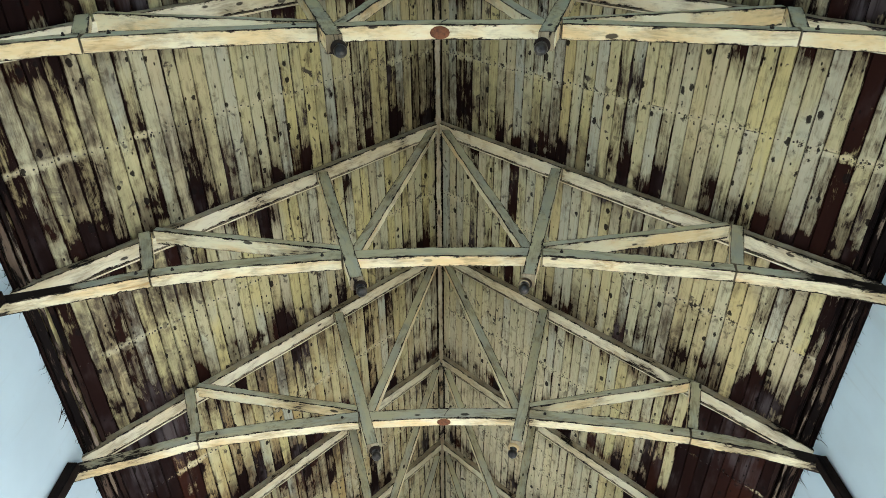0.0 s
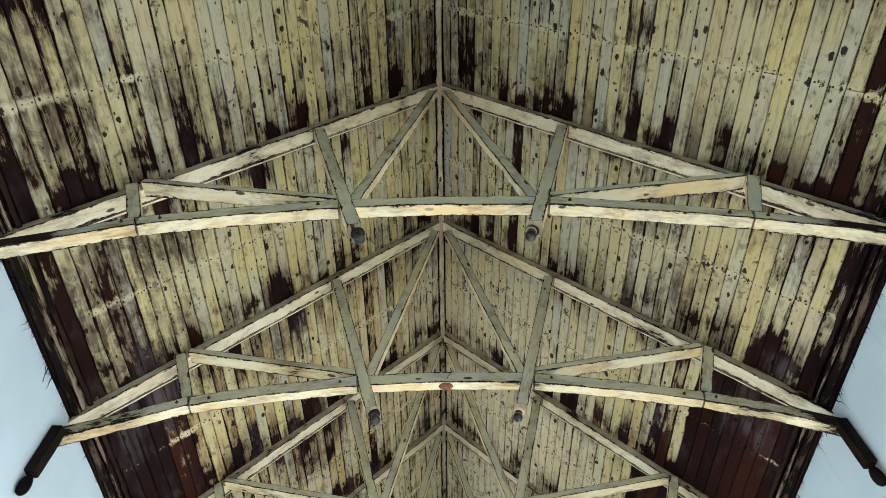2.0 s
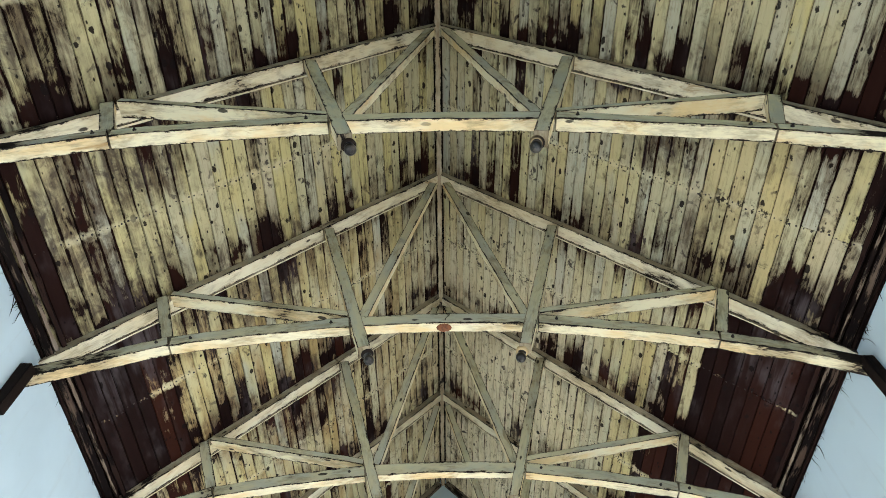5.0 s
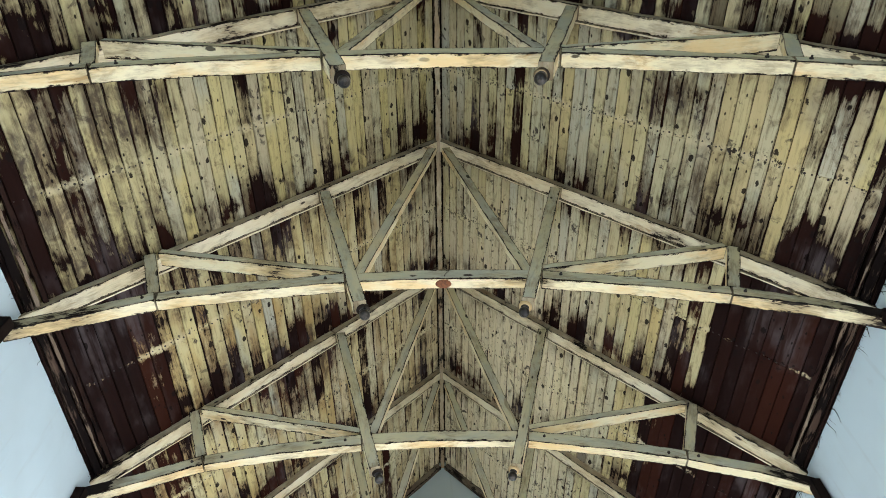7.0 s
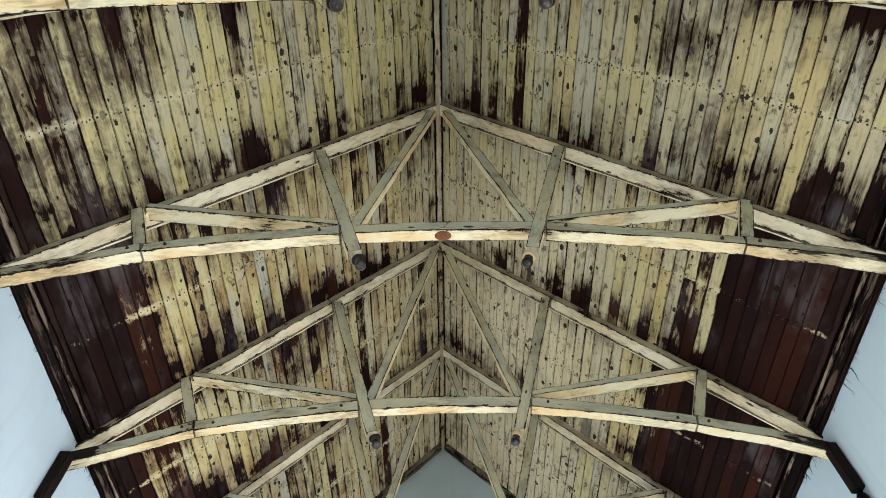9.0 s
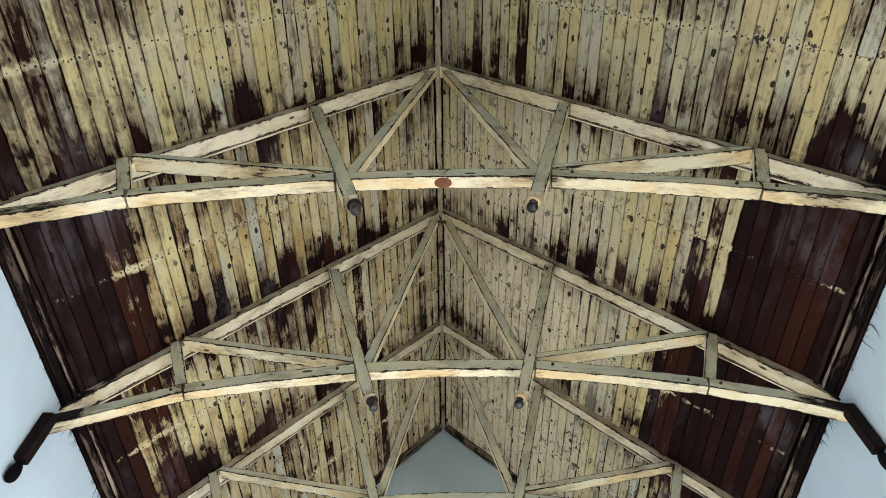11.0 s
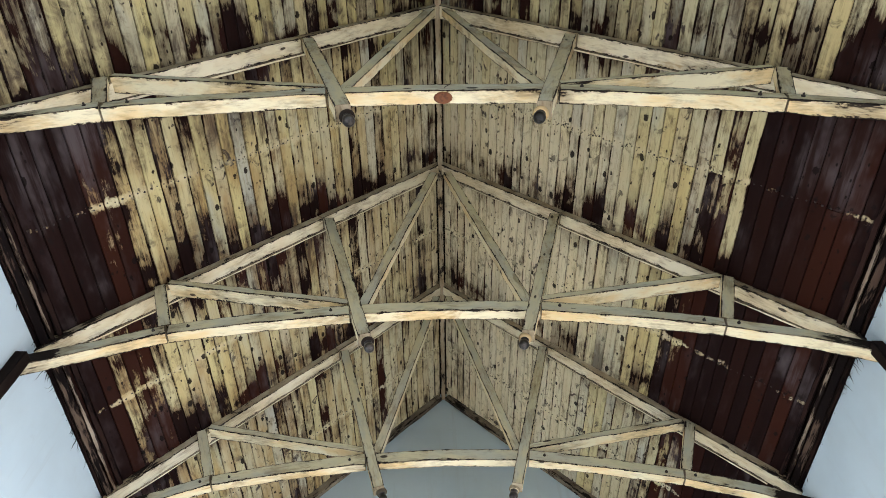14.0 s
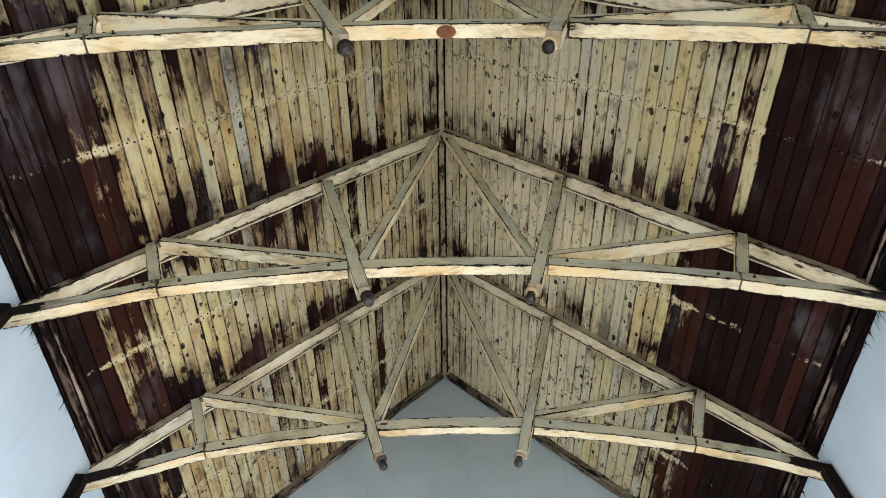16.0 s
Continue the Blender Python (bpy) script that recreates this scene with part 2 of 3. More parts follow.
def beam_paint(name, paint, second, wood, wear, end_dark=0.0, gloss=0.12, grain=0.4):
    """Painted structural timber; UV runs in metres along and around each piece."""
    n = Nodes(name)
    uv, info, geo = n.add("TexCoord"), n.add("ObjectInfo"), n.add("NewGeometry")
    pos = geo.outputs["Position"]
    shift = n.add("CombineXYZ")
    n.plug(shift.inputs[0], n.math("MULTIPLY", info.outputs["Random"], 31.0))
    n.plug(shift.inputs[1], n.math("MULTIPLY", info.outputs["Random"], 17.0))
    along = n.scaled(uv.outputs["UV"], (0.12, 1.0, 1.0), shift.outputs[0])
    patch = n.scaled(uv.outputs["UV"], (grain, 1.0, 1.0), shift.outputs[0])
    fine = n.noise(along, 55.0, 5, 0.65)
    flake = n.noise(patch, 7.0, 8, 0.68, 0.4)
    big = n.noise(pos, 1.7, 3)
    gone = n.math("ADD", n.math("MULTIPLY", flake, 0.7), n.math("MULTIPLY", fine, 0.3))
    gone = n.math("ADD", gone, n.math("MULTIPLY", n.math("SUBTRACT", big, 0.5), 0.55))
    edge = n.step(geo.outputs["Pointiness"], 0.52, 0.60)
    gone = n.math("ADD", gone, n.math("MULTIPLY", edge, 0.10))
    rim_uv, rim_xyz = n.add("UVMap"), n.add("SeparateXYZ")
    rim_uv.uv_map = "Across"
    n.plug(rim_xyz.inputs[0], rim_uv.outputs[0])
    rim = n.math("MINIMUM", rim_xyz.outputs[1], n.math("SUBTRACT", 1.0, rim_xyz.outputs[1]))
    rim = n.math("ADD", rim, n.math("MULTIPLY", n.math("SUBTRACT", n.noise(patch, 20.0, 8, 0.8), 0.475), 1.05))
    grime = n.step(rim, 0.0, 0.17, 0.34, 0.0)
    gone = n.math("ADD", gone, n.math("MULTIPLY", grime, n.step(n.noise(patch, 4.5, 4), 0.38, 0.58, 0.4, 1.1)))
    side = n.add("SeparateXYZ")
    n.plug(side.inputs[0], pos)
    reach = n.math("ADD", n.math("ABSOLUTE", side.outputs[0]), n.math("MULTIPLY", n.math("SUBTRACT", n.noise(pos, 1.3, 2), 0.5), 1.6))
    # timbers darken and lose more paint towards the side walls
    gone = n.math("ADD", gone, n.step(reach, 3.35, 4.0, 0.0, end_dark))
    flaked = n.step(gone, wear, wear + 0.06)
    colour = n.mix(n.step(n.noise(patch, 2.6, 5, 0.65), 0.42, 0.62), paint, second)
    colour = n.mix(n.step(n.noise(patch, 6.0, 5, 0.6, 0.6), 0.56, 0.74, 0.0, 0.6), colour, tuple(0.62 * c for c in second))
    colour = n.mix(n.math("MULTIPLY", n.step(fine, 0.55, 0.8), 0.3), colour, tuple(min(a, b) for a, b in zip((0.30, 0.25, 0.15), paint)))
    colour = n.mix(n.math("MULTIPLY", n.step(gone, wear - 0.2, wear + 0.02), 0.6), colour, tuple(min(a, b) for a, b in zip((0.22, 0.16, 0.09), second)))
    run = n.math("MULTIPLY", n.step(n.noise(patch, 3.3, 6, 0.7, 1.2), 0.55, 0.68), n.step(n.noise(along, 9.0, 4, 0.6), 0.38, 0.6, 0.25, 0.8))
    colour = n.mix(run, colour, tuple(a * b for a, b in zip(second, (0.52, 0.40, 0.28))))
    knots, kcol = n.cells(patch, 5.5)
    ksel = n.add("SeparateColor")
    n.plug(ksel.inputs[0], kcol)
    knot = n.math("MULTIPLY", n.step(n.math("ADD", knots, n.math("MULTIPLY", n.math("SUBTRACT", flake, 0.5), 0.3)), 0.085, 0.125, 1.0, 0.0), n.step(ksel.outputs[0], 0.24, 0.28))
    colour = n.mix(n.math("MAXIMUM", flaked, n.math("MULTIPLY", knot, 0.9)), colour, wood)
    height = n.math("SUBTRACT", n.math("MULTIPLY", fine, 0.5), flaked)
    n.bsdf.inputs["Specular IOR Level"].default_value = gloss
    return n.done(colour, 0.68, height, 0.5, 0.004)


def plaster(name, base, stain):
    n = Nodes(name)
    pos = n.add("NewGeometry").outputs["Position"]
    big, mid, fine = n.noise(pos, 0.9, 4), n.noise(pos, 5.0, 6, 0.6), n.noise(pos, 60.0, 4)
    streak = n.noise(n.scaled(pos, (6.0, 6.0, 0.5)), 1.5, 5, 0.6)
    colour = n.mix(n.step(big, 0.35, 0.7), base, tuple(0.9 * c for c in base))
    colour = n.mix(n.math("MULTIPLY", n.step(streak, 0.56, 0.75), 0.35), colour, stain)
    colour = n.mix(n.math("MULTIPLY", n.step(mid, 0.6, 0.72), 0.2), colour, stain)
    return n.done(colour, 0.85, n.math("ADD", mid, n.math("MULTIPLY", fine, 0.3)), 0.25, 0.01)


def plain(name, base, second, scale, rough, metal=0.0):
    n = Nodes(name)
    pos = n.add("NewGeometry").outputs["Position"]
    f = n.noise(pos, scale, 6, 0.65)
    n.bsdf.inputs["Metallic"].default_value = metal
    n.bsdf.inputs["Specular IOR Level"].default_value = 0.5 if rough < 0.6 else 0.05
    return n.done(n.mix(n.step(f, 0.42, 0.72), base, second), rough, f, 0.35, 0.004)


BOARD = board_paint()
BEAM = beam_paint("cream_beam_paint", (0.80, 0.74, 0.52), (0.76, 0.59, 0.32), (0.022, 0.016, 0.013), 0.67, 0.10)
# same timber seen from front and back: its cooler, weaker light is in this colour
STRUT = beam_paint("cool_lit_side_paint", (0.68, 0.64, 0.43), (0.56, 0.57, 0.46), (0.018, 0.013, 0.011), 0.68, 0.32)
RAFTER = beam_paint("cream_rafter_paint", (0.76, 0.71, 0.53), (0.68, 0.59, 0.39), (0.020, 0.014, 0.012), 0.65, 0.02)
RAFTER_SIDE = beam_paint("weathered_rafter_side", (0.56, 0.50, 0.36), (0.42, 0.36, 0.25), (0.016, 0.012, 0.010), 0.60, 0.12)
EAVE_WOOD = beam_paint("bare_eave_wood", (0.034, 0.018, 0.015), (0.022, 0.012, 0.010), (0.006, 0.004, 0.004), 0.60, 0.0, 0.03, 0.1)
FLAKED_EAVE = beam_paint("flaked_eave_wood", (0.17, 0.13, 0.095), (0.07, 0.045, 0.035), (0.007, 0.005, 0.005), 0.54, 0.0, 0.03, 0.07)
PALE_EAVE = beam_paint("worn_eave_fillet", (0.34, 0.28, 0.22), (0.16, 0.12, 0.09), (0.012, 0.008, 0.007), 0.57, 0.0, 0.03, 0.12)
DARK_WOOD = beam_paint("dark_wall_post_wood", (0.018, 0.012, 0.010), (0.009, 0.006, 0.005), (0.004, 0.003, 0.003), 0.6, 0.0, 0.06)
PACKING = beam_paint("weathered_packing_board", (0.30, 0.27, 0.20), (0.14, 0.11, 0.085), (0.014, 0.010, 0.009), 0.52, 0.2)
EDGE = beam_paint("grimy_worn_edge", (0.42, 0.37, 0.27), (0.20, 0.16, 0.11), (0.007, 0.005, 0.005), 0.62)
RIDGE_PAINT = beam_paint("flaked_ridge_paint", (0.54, 0.47, 0.34), (0.42, 0.33, 0.23), (0.018, 0.013, 0.011), 0.66)
WALL = plaster("whitewashed_plaster", (0.53, 0.665, 0.74), (0.42, 0.50, 0.54))
FLOOR = plaster("worn_floor_stone", (0.66, 0.56, 0.42), (0.38, 0.31, 0.24))
KNOB = plain("turned_dark_knob", (0.006, 0.005, 0.005), (0.10, 0.09, 0.08), 9.0, 0.3)
IRON = plain("black_iron", (0.02, 0.018, 0.017), (0.06, 0.04, 0.03), 60.0, 0.55, 0.4)
RUST = plain("rusty_plate", (0.20, 0.085, 0.045), (0.10, 0.05, 0.035), 30.0, 0.75)
# near-black fill for the added roof sheet, the eaves gap and the debris
VOID = plain("near_black_fill", (0.010, 0.007, 0.006), (0.018, 0.012, 0.010), 8.0, 0.95)
FRAME = plain("painted_window_frame", (0.30, 0.24, 0.17), (0.24, 0.19, 0.13), 20.0, 0.6)


# ---------------------------------------------------------------- mesh helpers
def mesh_of(name, bm, material):
    me = bpy.data.meshes.new(name)
    bm.normal_update()
    bm.to_mesh(me)
    bm.free()
    me.materials.append(material)
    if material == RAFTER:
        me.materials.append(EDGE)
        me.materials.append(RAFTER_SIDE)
    # front and back faces get the colour that carries the cooler light
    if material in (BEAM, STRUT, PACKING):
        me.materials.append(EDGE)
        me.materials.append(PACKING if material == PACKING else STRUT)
    return me


def part(name, bm, material, parent, label=""):
    ob = new(name, mesh_of(name, bm, material))
    ob.parent = parent
    return tagged(ob, label)


def structure(name, bm, material, label, category):
    return tagged(new(name, mesh_of(name, bm, material)), label, category, kind="structure")


def box(bm, x0, x1, y0, y1, z0, z1):
    v = [bm.verts.new(p) for p in ((x0, y0, z0), (x1, y0, z0), (x1, y1, z0), (x0, y1, z0), (x0, y0, z1), (x1, y0, z1), (x1, y1, z1), (x0, y1, z1))]
    for f in ((3, 2, 1, 0), (4, 5, 6, 7), (0, 1, 5, 4), (1, 2, 6, 5), (2, 3, 7, 6), (3, 0, 4, 7)):
        bm.faces.new([v[i] for i in f])
    return bm


def beam(line, up, deep, y0, jitter=0.004, seed=1, cut0=None, cut1=None, bevel=0.007, up_end=None):
    """A squared timber along a line of (x, z) points, its lower edge on that line, `up` thick in the truss plane and `deep` along y,
    from y0. UV runs in metres. cut0, cut1: (x, z) directions of the end cuts."""
    rnd = random.Random(seed)
    pts = []
    for a, b in zip(line, line[1:]):
        n = max(1, int(math.hypot(b[0] - a[0], b[1] - a[1]) / 0.22))
        pts += [(a[0] + (b[0] - a[0]) * i / n, a[1] + (b[1] - a[1]) * i / n) for i in range(n)]
    pts.append(line[-1])
    bm = bmesh.new()
    uvl = bm.loops.layers.uv.new("UVMap")
    rim = bm.loops.layers.uv.new("Across")
    rings, run, runs = [], 0.0, []
    for i, p in enumerate(pts):
        a, b = pts[max(0, i - 1)], pts[min(len(pts) - 1, i + 1)]
        d = Vector((b[0] - a[0], b[1] - a[1])).normalized()
        nrm = Vector((-d.y, d.x))
        if nrm.y < -1e-6 or (abs(nrm.y) < 1e-6 and nrm.x > 0):
            nrm = -nrm
        if i == 0 and cut0:
            nrm = Vector(cut0) / max(0.2, abs(Vector(cut0).dot(nrm)))
        if i == len(pts) - 1 and cut1:
            nrm = Vector(cut1) / max(0.2, abs(Vector(cut1).dot(nrm)))
        if i:
            run += math.hypot(p[0] - pts[i - 1][0], p[1] - pts[i - 1][1])
        runs.append(run)
        j = [rnd.uniform(-jitter, jitter) for _ in range(8)]
        ring = []
        rise = up + ((up_end or up) - up) * i / max(1, len(pts) - 1)
        for k, (s, y) in enumerate(((0, y0), (0, y0 + deep), (1, y0 + deep), (1, y0))):
            ring.append(bm.verts.new((p[0] + nrm.x * rise * s + j[k] * nrm.x, y + j[k + 4], p[1] + nrm.y * rise * s + j[k] * nrm.y)))
        rings.append(ring)
    vs = (0, deep, deep + up, 2 * deep + up, 2 * (deep + up))
    for i in range(len(rings) - 1):
        for k in range(4):
            l = (k + 1) % 4
            f = bm.faces.new((rings[i][k], rings[i][l], rings[i + 1][l], rings[i + 1][k]))
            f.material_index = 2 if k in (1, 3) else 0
            for loop, (u, v) in zip(f.loops, ((runs[i], vs[k]), (runs[i], vs[k + 1]), (runs[i + 1], vs[k + 1]), (runs[i + 1], vs[k]))):
                loop[uvl].uv = (u, v)
                loop[rim].uv = (0.0, 1.0 if v == vs[k + 1] else 0.0)
    for r in (rings[0], rings[-1]):
        f = bm.faces.new(r)
        f.material_index = 1
        for loop, q in zip(f.loops, ((0, 0), (deep, 0), (deep, up), (0, up))):
            loop[uvl].uv = q
            loop[rim].uv = (0.0, 0.5)
    bmesh.ops.recalc_face_normals(bm, faces=bm.faces)
    sharp = [e for e in bm.edges if len(e.link_faces) == 2 and e.calc_face_angle(0) > 0.6]
    made = bmesh.ops.bevel(bm, geom=sharp, offset=bevel, segments=2, profile=0.6, affect="EDGES")
    for f in made["faces"]:
        f.material_index = 1
    return bm


def turned(profile, base, axis, seg=18):
    """A lathe-turned piece: (radius, distance) rows along an axis from base."""
    bm = bmesh.new()
    m = Vector(axis).to_track_quat("Z", "Y").to_matrix()
    rings = []
    for r, h in profile:
        rings.append([bm.verts.new(Vector(base) + m @ Vector((r * math.cos(a), r * math.sin(a), h))) for a in (2 * math.pi * k / seg for k in range(seg))])
    for a, b in zip(rings, rings[1:]):
        for k in range(seg):
            bm.faces.new((a[k], a[(k + 1) % seg], b[(k + 1) % seg], b[k])).smooth = True
    bm.faces.new(rings[0]), bm.faces.new(rings[-1])
    bmesh.ops.recalc_face_normals(bm, faces=bm.faces)
    return bm


def roof_z(x):
    return RIDGE - SLOPE * abs(x)


# ---------------------------------------------------------------- shell of the nave
def side_wall(name, x_in, side, top):
    bm = bmesh.new()
    x0, x1 = sorted((x_in, x_in + side * 0.45))
    edges = [BACK_Y - 0.45]
    for wy in WINDOW_Y:
        edges += [wy - WINDOW_W / 2, wy + WINDOW_W / 2]
    edges.append(GABLE_Y + 0.45)
    for i in range(0, len(edges), 2):
        box(bm, x0, x1, edges[i], edges[i + 1], -0.1, top)
    for wy in WINDOW_Y:
        box(bm, x0, x1, wy - WINDOW_W / 2, wy + WINDOW_W / 2, -0.1, WINDOW_Z0)
        box(bm, x0, x1, wy - WINDOW_W / 2, wy + WINDOW_W / 2, WINDOW_Z1, top)
    return structure(name, bm, WALL, "bluish whitewashed plaster side wall under dark timber eaves", "wall")


def gable_wall(name, y_in, side, label):
    bm = bmesh.new()
    y0, y1 = sorted((y_in, y_in + side * 0.45))
    outline = [(WALL_L, -0.1), (WALL_R, -0.1), (WALL_R, EAVE_R), (WALL_R - 0.02, roof_z(WALL_R) + 0.05), (0, RIDGE + 0.05), (WALL_L + 0.02, roof_z(WALL_L) + 0.05), (WALL_L, EAVE_L)]
    a = [bm.verts.new((x, y0, z)) for x, z in outline]
    b = [bm.verts.new((x, y1, z)) for x, z in outline]
    bm.faces.new(a), bm.faces.new(b)
    for k in range(len(a)):
        bm.faces.new((a[k], a[(k + 1) % len(a)], b[(k + 1) % len(a)], b[k]))
    bmesh.ops.recalc_face_normals(bm, faces=bm.faces)
    return structure(name, bm, WALL, label, "wall")


side_wall("wall_west", WALL_L, -1, EAVE_L)
side_wall("wall_east", WALL_R, 1, EAVE_R)
gable_wall("wall_north", GABLE_Y, 1, "bluish whitewashed plaster gable wall closing the nave")
gable_wall("wall_south", BACK_Y, -1, "bluish whitewashed plaster gable wall behind the entrance end")
structure("floor", box(bmesh.new(), WALL_L - 0.45, WALL_R + 0.45, BACK_Y - 0.45, GABLE_Y + 0.45, -0.3, 0.0), FLOOR, "worn pale stone floor of the nave", "floor")
bmg = bmesh.new()
box(bmg, -400, 400, -400, 400, -0.6, -0.32)
structure("ground", bmg, FLOOR, "dry pale ground round the building", "ground")

window_count = 0
for wy in WINDOW_Y:
    for side in (-1, 1):
        window_count += 1
        xc = (WALL_L if side < 0 else WALL_R) + side * 0.3
        win = tagged(new(f"window_{window_count}"), "plain timber window frame in the plastered side wall", "window", kind="structure")
        win.location = (xc, wy, WINDOW_Z0)
        h = WINDOW_Z1 - WINDOW_Z0
        bm = bmesh.new()
        w = WINDOW_W / 2
        box(bm, -0.04, 0.04, -w, -w + 0.07, 0, h)
        box(bm, -0.04, 0.04, w - 0.07, w, 0, h)
        box(bm, -0.04, 0.04, -w + 0.07, w - 0.07, h - 0.07, h)
        box(bm, -0.04, 0.04, -w + 0.07, w - 0.07, 0, 0.07)
        part("window_frame", bm, FRAME, win)

# unseen sheet added above the boards against light leaks: one solid sheet a side
for name, s in (("ceiling_west", -1), ("ceiling_east", 1)):
    bm = bmesh.new()
    xe = 4.75
    low, high = [], []
    for x in (0.0, xe):
        for y in (BACK_Y - 0.45, GABLE_Y + 0.45):
            low.append(bm.verts.new((s * x, y, RIDGE + 0.045 - SLOPE * x)))
            high.append(bm.verts.new((s * x, y, RIDGE + 0.16 - SLOPE * x)))
    for q in (low, high):
        bm.faces.new((q[0], q[1], q[3], q[2]))
    for i, j in ((0, 1), (1, 3), (3, 2), (2, 0)):
        bm.faces.new((low[i], low[j], high[j], high[i]))
    bmesh.ops.recalc_face_normals(bm, faces=bm.faces)
    structure(name, bm, VOID, "unseen dark sheet added above the roof boards to keep light out", "ceiling")


# ---------------------------------------------------------------- eaves, ridge, gable trim
def long_timber(x, z, w, h, y0, y1, tilt, material, name, label, seed, category="eaves timber"):
    """A rough timber along y, its centre line at (x, z), turned by tilt degrees about y."""
    rnd = random.Random(seed)
    bm = bmesh.new()
    uvl = bm.loops.layers.uv.new("UVMap")
    rim = bm.loops.layers.uv.new("Across")
    n = int((y1 - y0) / 0.18)
    c, s = math.cos(radians(tilt)), math.sin(radians(tilt))
    rings = []
    for i in range(n + 1):
        y = y0 + (y1 - y0) * i / n
        ring = []
        for a, b in ((-w / 2, -h / 2), (w / 2, -h / 2), (w / 2, h / 2), (-w / 2, h / 2)):
            a, b = a + rnd.uniform(-0.006, 0.006), b + rnd.uniform(-0.006, 0.006)
            ring.append(bm.verts.new((x + a * c - b * s, y, z + a * s + b * c)))
        rings.append(ring)
    vs = (0, w, w + h, 2 * w + h, 2 * w + 2 * h)
    for i in range(n):
        for k in range(4):
            l = (k + 1) % 4
            f = bm.faces.new((rings[i][k], rings[i][l], rings[i + 1][l], rings[i + 1][k]))
            u0, u1 = (y1 - y0) * i / n, (y1 - y0) * (i + 1) / n
            for loop, q in zip(f.loops, ((u0, vs[k]), (u0, vs[k + 1]), (u1, vs[k + 1]), (u1, vs[k]))):
                loop[uvl].uv = q
                loop[rim].uv = (0.0, 1.0 if q[1] == vs[k + 1] else 0.0)
    bm.faces.new(rings[0]), bm.faces.new(rings[-1])
    bmesh.ops.recalc_face_normals(bm, faces=bm.faces)
    return structure(name, bm, material, label, category)


for s, xw, ze, nm in ((-1, WALL_L, EAVE_L, "west"), (1, WALL_R, EAVE_R, "east")):
    ang = -s * 46.0
    y0, y1 = BACK_Y, GABLE_Y
    long_timber(xw + s * 0.08, ze + 0.04, 0.20, 0.08, y0, y1, 0, EAVE_WOOD, f"trim_wall_plate_{nm}", "rough dark wall plate along the top of the plastered wall", 11 + s)
    x = xw - s * 0.055
    long_timber(x, roof_z(x) - 0.075, 0.075, 0.05, y0, y1, ang, FLAKED_EAVE, f"trim_eave_batten_{nm}", "streaked brown batten along the eaves", 21 + s)
    x = xw - s * 0.10
    long_timber(x, roof_z(x) - 0.062, 0.035, 0.03, y0, y1, ang, PALE_EAVE, f"trim_eave_fillet_{nm}", "thin worn pale fillet along the eaves", 61 + s)
    x = xw - s * 0.14
    long_timber(x, roof_z(x) - 0.032, 0.05, 0.045, y0, y1, ang, EAVE_WOOD, f"trim_eave_board_{nm}", "dark bare board along the eaves", 31 + s)
    # near-black strip added to fill the gap over the wall plate
    long_timber(xw + s * 0.005, (ze + roof_z(xw)) / 2 + 0.05, 0.06, 0.13, y0, y1, 0, VOID, f"trim_eave_filler_{nm}", "near-black strip filling the gap between wall plate and roof boards", 41 + s)

long_timber(0.0, RIDGE - 0.085, 0.082, 0.15, BACK_Y, GABLE_Y, 0, RIDGE_PAINT, "trim_ridge", "flaked cream ridge board along the top of the roof", 51, "ridge board")


# ---------------------------------------------------------------- trusses
def rafter_low(x):
    return 10.84 - 1.045 * abs(x)


